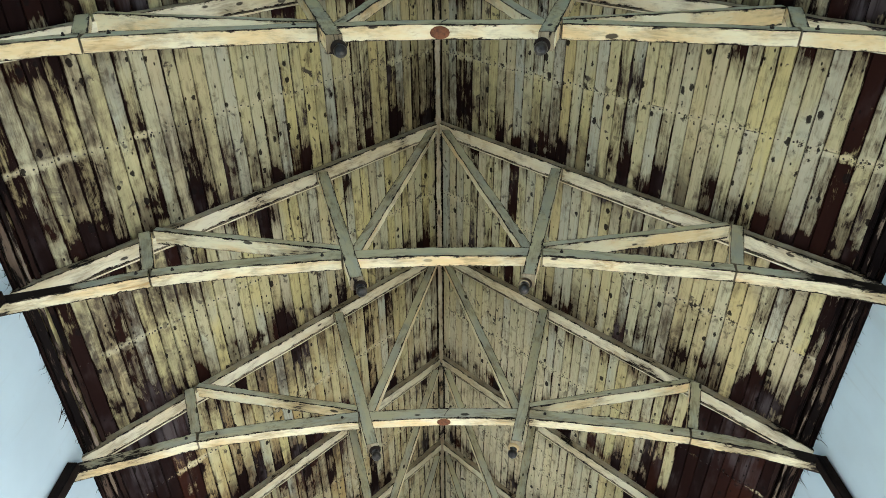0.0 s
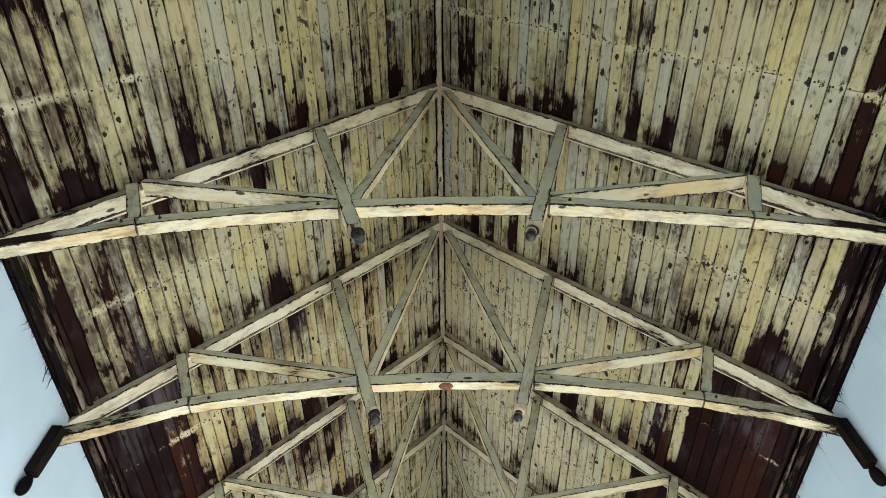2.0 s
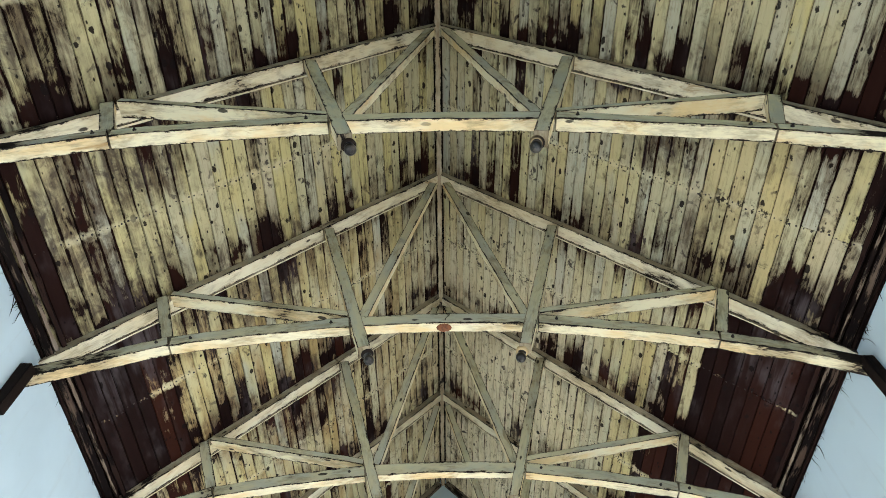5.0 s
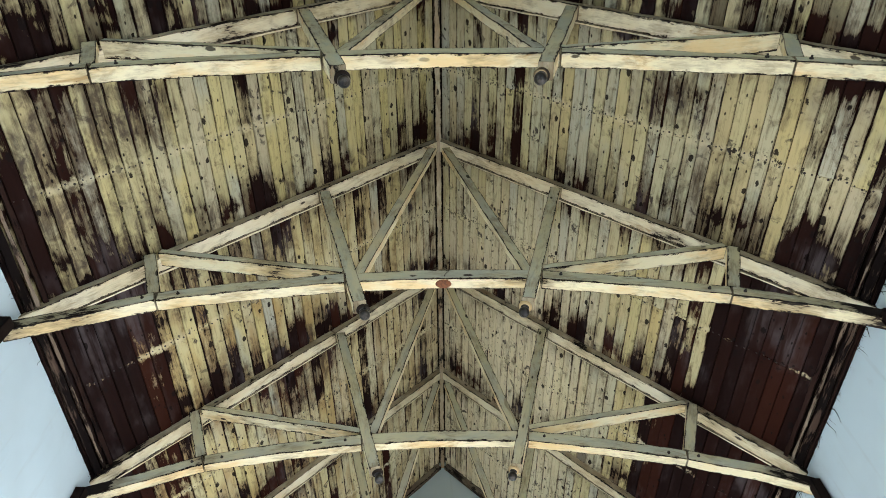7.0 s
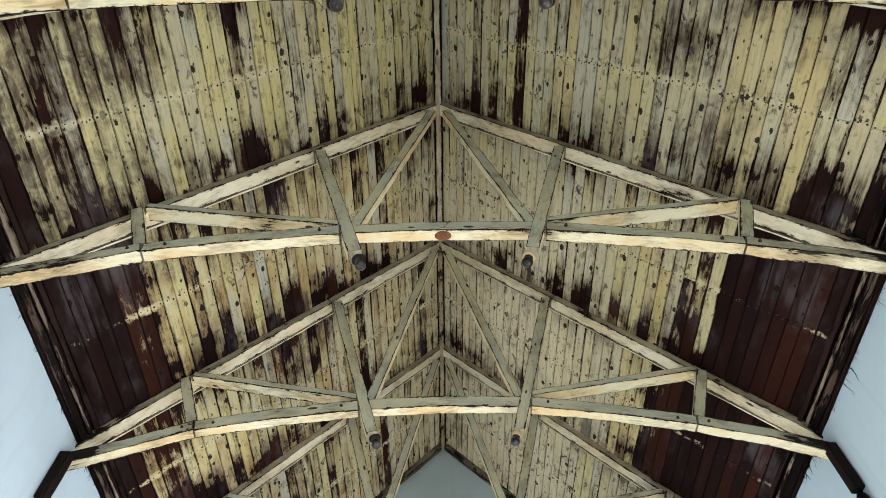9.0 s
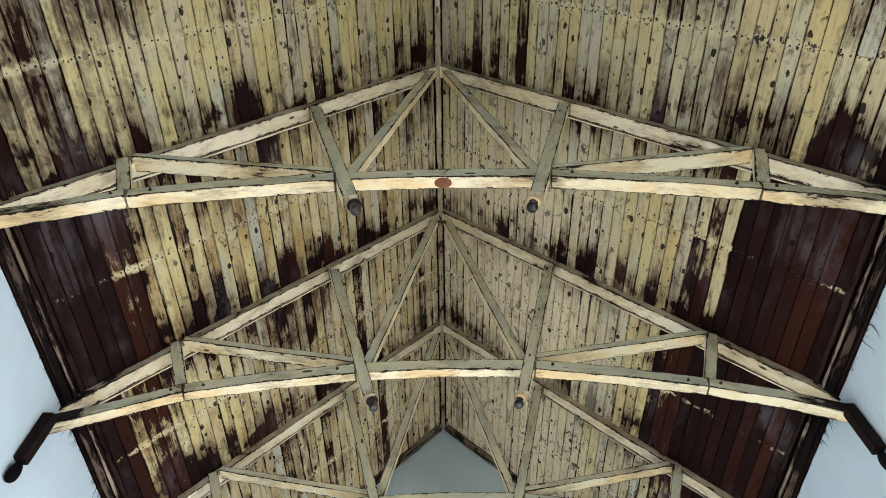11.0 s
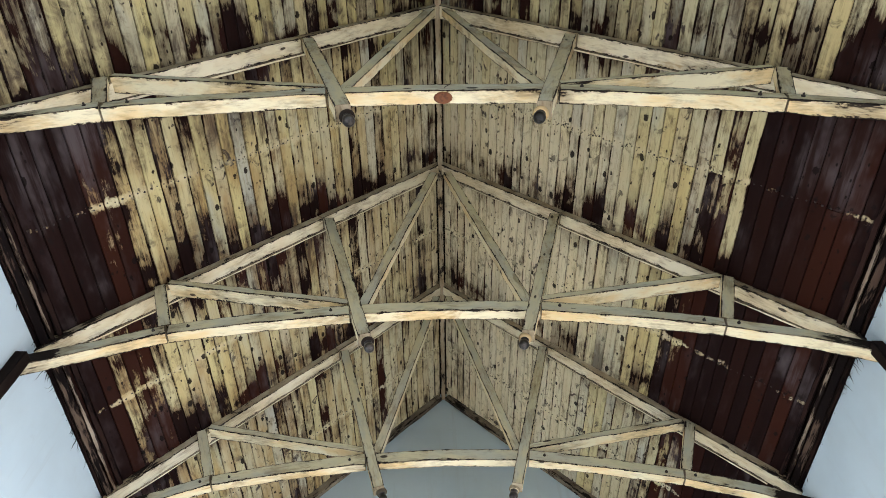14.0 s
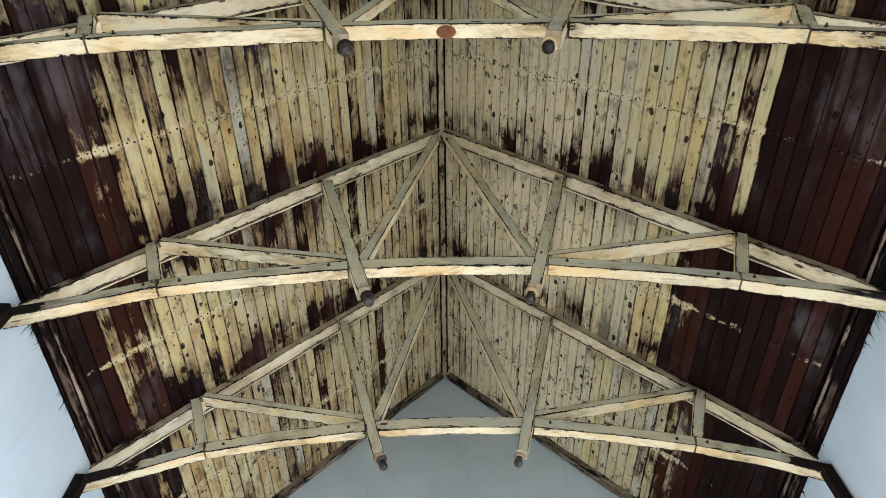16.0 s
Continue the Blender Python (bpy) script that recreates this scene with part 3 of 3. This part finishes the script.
def roof_truss():
    """One painted timber truss, its front face at y = 0, centred on x = 0."""
    t = new("roof_truss")
    sd = 100
    for s in (-1, 1):
        sd += 20
        west = s < 0
        # principal rafter, in two lengths with a splice above the queen post
        part("rafter", beam([(s * 0.02, rafter_low(0.02) + 0.07), (s * 1.58, rafter_low(1.58) + 0.07)], 0.105, 0.175, 0.02, 0.004, sd, cut0=(0, 1)), RAFTER, t)
        part("rafter", beam([(s * 1.585, rafter_low(1.585) + 0.066), (s * 4.16, rafter_low(4.16) + 0.066)], 0.11, 0.172, 0.02, 0.005, sd + 1), RAFTER, t)
        part("rafter_batten", beam([(s * 0.25, rafter_low(0.25) + 0.058), (s * 3.9, rafter_low(3.9) + 0.058)], 0.05, 0.028, 0.198, 0.004, sd + 10, bevel=0.005), RAFTER, t)
        part("packing_board", beam([(s * 0.03, rafter_low(0.0) + 0.205), (s * 4.1, rafter_low(4.07) + 0.205)], 0.022, 0.16, -0.005, 0.003, sd + 2, bevel=0.004), PACKING, t)
        # cambered tie, outer lengths with a scarf at the short strut
        z_scarf = 6.795 if west else 6.725
        z_mid, z_end = (6.535, 6.33) if west else (6.515, 6.265)
        part("tie_beam", beam([(s * 1.0, 7.05), (s * 1.9, (7.05 + z_scarf) / 2 + 0.025), (s * 2.81, z_scarf)], 0.165, 0.13, -0.05, 0.004, sd + 3, up_end=0.14), BEAM, t)
        part("tie_beam", beam([(s * 2.817, z_scarf - 0.002), (s * 3.55, z_mid), (s * (4.1 if west else 4.17), z_end + (0.02 if west else 0))], 0.14, 0.132, -0.052, 0.006, sd + 4), BEAM, t)
        # splayed queen post with a turned pendant
        axis = Vector((-s * 0.56, 0, -2.18)).normalized()
        post = part("queen_post", queen_post(s, sd + 5), BEAM, t)
        base = Vector((s * 0.79, 0.03, 6.70))
        part("collar", turned([(0.050, -0.04), (0.062, -0.012), (0.066, 0.014), (0.060, 0.030), (0.040, 0.034)], base, axis), BEAM, post, "pale painted collar")
        part("pendant", turned([(0.04, 0.0), (0.044, 0.022), (0.048, 0.030), (0.034, 0.040), (0.030, 0.052), (0.046, 0.072), (0.053, 0.100), (0.047, 0.128), (0.028, 0.146), (0.016, 0.150), (0.012, 0.160)], base, axis), KNOB, post, "dark turned pendant knob")
        # inner brace from the apex to the foot of the post
        part("brace", beam([(s * 0.83, 7.24), (s * 0.045, 10.55)], 0.115, 0.10, -0.01, 0.004, sd + 6), BEAM, t)
        # outer brace and short strut
        part("brace", beam([(s * 1.04, 7.235), (s * 3.1, 7.685 if west else 7.61)], 0.085, 0.165, -0.045, 0.004, sd + 7), BEAM, t)
        part("strut", beam_between((s * 2.875, z_scarf + 0.135), (s * 3.18, 7.665 if west else 7.62), 0.13, 0.09, -0.04, sd + 8), BEAM, t)
        # dark post against the wall under the end of the tie, ending in a neck and a long drop
        xw, y_post, z_neck = (4.022, -0.165, 5.86) if west else (4.092, -0.125, 5.80)
        wall_post = part("wall_post", beam_between((s * xw, z_end + 0.10), (s * xw, z_neck), 0.108, 0.12, y_post, sd + 9), DARK_WOOD, t, "dark bare wooden wall post")
        part("knob", turned([(0.05, -0.012), (0.048, 0.004), (0.032, 0.016), (0.030, 0.03), (0.047, 0.055), (0.058, 0.10), (0.060, 0.145), (0.052, 0.19), (0.034, 0.218), (0.012, 0.226)], (s * xw, y_post + 0.067, z_neck), (0, 0, -1)), DARK_WOOD, wall_post)
        for bx, bz in ((1.20, 7.115), (2.62, z_scarf + 0.10), (2.95, z_scarf + 0.04)):
            part("bolt", turned([(0.018, 0.0), (0.018, 0.012), (0.009, 0.014), (0.009, 0.03), (0.004, 0.034)], (s * bx, -0.048, bz), (0, -1, 0), 8), IRON, t)
    part("tie_beam", beam([(-0.99, 7.05), (0.0, 7.09), (0.99, 7.05)], 0.165, 0.13, -0.05, 0.004, 170), BEAM, t)
    return t


def beam_between(a, b, wide, deep, y0, seed):
    """A straight squared timber centred on the line from a to b."""
    d = Vector((b[0] - a[0], b[1] - a[1])).normalized()
    nrm = Vector((-d.y, d.x))
    if nrm.y < -1e-6 or (abs(nrm.y) < 1e-6 and nrm.x > 0):
        nrm = -nrm
    o = nrm * wide / 2
    return beam([(a[0] - o.x, a[1] - o.y), (b[0] - o.x, b[1] - o.y)], wide, deep, y0, 0.004, seed)


def queen_post(s, seed):
    bm = beam_between((s * 0.815, 6.69), (s * 1.505, 9.27), 0.132, 0.15, -0.075, seed)
    for v in bm.verts:
        v.co.y += 0.10 * (v.co.z - 6.72) / 2.5
    return bm


LABEL = "weathered cream timber roof truss with turned pendants, sides tinted for cooler light"
first = tagged(roof_truss(), LABEL, "roof truss", "trusses of the nave")
first.location = (0, TRUSS_Y[0], 0)
trusses = [first]
for i, y in enumerate(TRUSS_Y[1:]):
    trusses.append(copy_thing(first, pose(0, y, 0)))
for k in (0, 2):
    bm = turned([(0.080, 0.0), (0.084, 0.008), (0.076, 0.018), (0.03, 0.022)], (0, 0.018, 7.094), (0, 0, -1), 12)
    for v in bm.verts:
        v.co.y = 0.018 + (v.co.y - 0.018) * 0.66
    wire = bmesh.new()
    last = None
    for q in range(9):
        a = math.pi * q / 8
        c = Vector((0.012 + 0.055 * (1 - math.cos(a)) / 2, -0.056, 7.12 + 0.13 * q / 8))
        ring = [wire.verts.new(c + Vector((0.004 * math.cos(e), 0.004 * math.sin(e), 0))) for e in (0, 1.57, 3.14, 4.71)]
        if last:
            for e in range(4):
                wire.faces.new((last[e], last[(e + 1) % 4], ring[(e + 1) % 4], ring[e]))
        last = ring
    part("wire", wire, IRON, trusses[k], "thin black wire up the face of the tie")
    part("cover_plate", bm, RUST, trusses[k], "rusty brown plate under the middle of the tie")
    tagged(trusses[k], "weathered cream timber roof truss with a rusty plate on its tie")

# rafter along the end wall
for s in (-1, 1):
    bm = beam([(s * 0.03, RIDGE - 0.20), (s * 3.9, RIDGE - 0.20 - SLOPE * 3.87)], 0.135, 0.09, 0.0, 0.006, 300 + s)
    ob = structure("trim_gable_rafter_west" if s < 0 else "trim_gable_rafter_east", bm, PACKING, "flaked grey-brown rafter fixed along the end wall", "rafter")
    ob.location = (0, GABLE_Y - 0.10, 0)

# ---------------------------------------------------------------- roof boards
N_BOARDS, FIRST = 38, 0.082
PITCH = 0.1515
LEN = math.sqrt(1 + SLOPE * SLOPE)


def board_mesh(length, key, slit=0.0):
    """One bevelled board: x across the slope, y along, underside at z = 0 facing down."""
    rnd = random.Random(key)
    bm = bmesh.new()
    w, th, bv = PITCH - 0.008, 0.022, 0.007
    prof = [(-w / 2, th), (-w / 2, bv), (-w / 2 + bv, 0), (w / 2 - bv, 0), (w / 2, bv), (w / 2, th)]
    stops = [i / 5 for i in range(6)]
    if slit:
        stops = sorted(stops + [0.05, 0.06, 0.17, 0.185])
    rings = []
    for i in stops:
        y = -length / 2 + length * i
        dx, dz = rnd.uniform(-0.0015, 0.0015), rnd.uniform(-0.002, 0.002)
        cut = slit if 0.055 < i < 0.18 else 0.0
        rings.append([bm.verts.new((x + dx + (cut if x < 0 else 0.0), y, z + dz)) for x, z in prof])
    for a, b in zip(rings, rings[1:]):
        for k in range(5):
            bm.faces.new((a[k], a[k + 1], b[k + 1], b[k]))
    bm.faces.new(rings[0]), bm.faces.new(rings[-1])
    bmesh.ops.recalc_face_normals(bm, faces=bm.faces)
    return mesh_of("board", bm, BOARD)


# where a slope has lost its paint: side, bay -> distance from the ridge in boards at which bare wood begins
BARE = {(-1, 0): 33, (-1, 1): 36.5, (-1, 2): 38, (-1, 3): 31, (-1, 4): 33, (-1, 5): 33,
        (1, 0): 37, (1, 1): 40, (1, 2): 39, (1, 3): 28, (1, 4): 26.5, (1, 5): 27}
bays = [BACK_Y] + TRUSS_Y + [GABLE_Y]
rb = random.Random(7)
meshes = {}
for s, nm in ((-1, "west"), (1, "east")):
    slope = tagged(new(f"ceiling_boards_{nm}"), "cream painted roof boards, flaked and stained to dark wood", "boarding", kind="structure")
    turn = Matrix.Rotation(s * math.atan(SLOPE), 4, "Y")
    hue_run = 0.4
    for j in range(N_BOARDS):
        d = FIRST + PITCH * (j + 0.5)
        for bay in range(len(bays) - 1):
            y0, y1 = bays[bay], bays[bay + 1]
            lead = 0.075 if bay else 0.0
            cuts = [y0 + lead, y1 + (0.075 if bay < len(bays) - 2 else 0.0)]
            if s > 0 and 1 <= bay <= 3 and rb.random() < 0.35:
                cuts.insert(1, ROW_Y[bay - 1] + rb.choice((-0.012, 0.0, 0.012)))
            for a, b in zip(cuts, cuts[1:]):
                ln = round(b - a - 0.003, 2)
                key = (ln, rb.randrange(4))
                if key not in meshes:
                    meshes[key] = board_mesh(ln, hash((int(ln * 100), key[1])))
                split = s < 0 and bay == 4 and j == 20
                ob = new("board", board_mesh(ln, 99, 0.035) if split else meshes[key])
                ob.parent = slope
                x = d / LEN
                off = rb.uniform(-0.002, 0.002)
                ob.matrix_local = Matrix.Translation((s * x, (a + b) / 2, roof_z(x) + off)) @ turn
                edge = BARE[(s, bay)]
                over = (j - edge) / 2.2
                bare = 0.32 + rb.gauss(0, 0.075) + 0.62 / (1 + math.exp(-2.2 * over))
                if j < 6:
                    bare += 0.11 * (1 - j / 6)
                if bay >= 3 and j < 24:
                    bare += (-0.02 if bay == 3 else 0.07) if s < 0 else -0.05
                if rb.random() < 0.08:
                    bare += 0.2
                if 0 < over < 1.0 and rb.random() < 0.10:
                    bare -= 0.2
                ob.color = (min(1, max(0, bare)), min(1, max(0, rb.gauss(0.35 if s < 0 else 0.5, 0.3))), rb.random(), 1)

# nail heads in the rows across each bay
for s, nm in ((-1, "west"), (1, "east")):
    bm = bmesh.new()
    m3 = Matrix.Rotation(s * math.atan(SLOPE), 3, "Y")
    for y in ROW_Y:
        for j in range(N_BOARDS):
            for q in (-0.26, 0.26):
                d = FIRST + PITCH * (j + 0.5 + q + rb.uniform(-0.06, 0.06))
                x = d / LEN
                c = Vector((s * x, y + rb.uniform(-0.02, 0.02), roof_z(x)))
                r = rb.uniform(0.008, 0.016)
                ring = [c + m3 @ Vector((r * math.cos(k * math.pi / 3), r * math.sin(k * math.pi / 3), 0.006)) for k in range(6)]
                low = [c + m3 @ Vector((0.7 * r * math.cos(k * math.pi / 3), 0.7 * r * math.sin(k * math.pi / 3), -0.005)) for k in range(6)]
                a, b = [bm.verts.new(p) for p in ring], [bm.verts.new(p) for p in low]
                bm.faces.new(b)
                for k in range(6):
                    bm.faces.new((a[k], a[(k + 1) % 6], b[(k + 1) % 6], b[k]))
    bmesh.ops.recalc_face_normals(bm, faces=bm.faces)
    ob = new("nail_heads", mesh_of("nail_heads", bm, IRON))
    tagged(ob, "rows of dark rusty nail heads in the roof boards", "nails", kind="stuff")

# roots and shreds of debris hanging from the eaves over the plaster
for s, xw, ze in ((-1, WALL_L, EAVE_L), (1, WALL_R, EAVE_R)):
    bm = bmesh.new()
    clumps = [rb.uniform(BACK_Y + 0.3, GABLE_Y - 0.1) for _ in range(14)]
    for k in range(520):
        shaggy = k < 130
        y = rb.choice(clumps) + rb.gauss(0, 0.10) if shaggy else rb.uniform(BACK_Y + 0.3, GABLE_Y - 0.1)
        p = Vector((xw - s * rb.uniform(0.004, 0.03), y, ze + rb.uniform(-0.01, 0.02)))
        r = rb.uniform(0.003, 0.008) if shaggy else rb.uniform(0.002, 0.006)
        length = rb.choice((0.05, 0.08, 0.14, 0.2) if shaggy else (0.02, 0.03, 0.04, 0.06, 0.09)) * rb.uniform(0.6, 1.2)
        d = Vector((0, rb.uniform(-0.9, 0.9), -1)).normalized()
        last = None
        for q in range(5):
            rr = r * (1 - q / 4.6)
            ring = [bm.verts.new(p + Vector((rr * math.cos(a), rr * math.sin(a), 0))) for a in (0, 2.1, 4.2)]
            if last:
                for e in range(3):
                    bm.faces.new((last[e], last[(e + 1) % 3], ring[(e + 1) % 3], ring[e]))
            last = ring
            d = (d + Vector((rb.uniform(-0.1, 0.1), rb.uniform(-0.7, 0.7), rb.uniform(-0.3, 0.25)))).normalized()
            p = p + d * length / 4
            p.x = min(p.x, xw - 0.004) if s > 0 else max(p.x, xw + 0.004)
    ob = new("eaves_debris", mesh_of("eaves_debris", bm, VOID))
    tagged(ob, "dark shreds of root and fibre hanging from the eaves", "debris", kind="stuff")
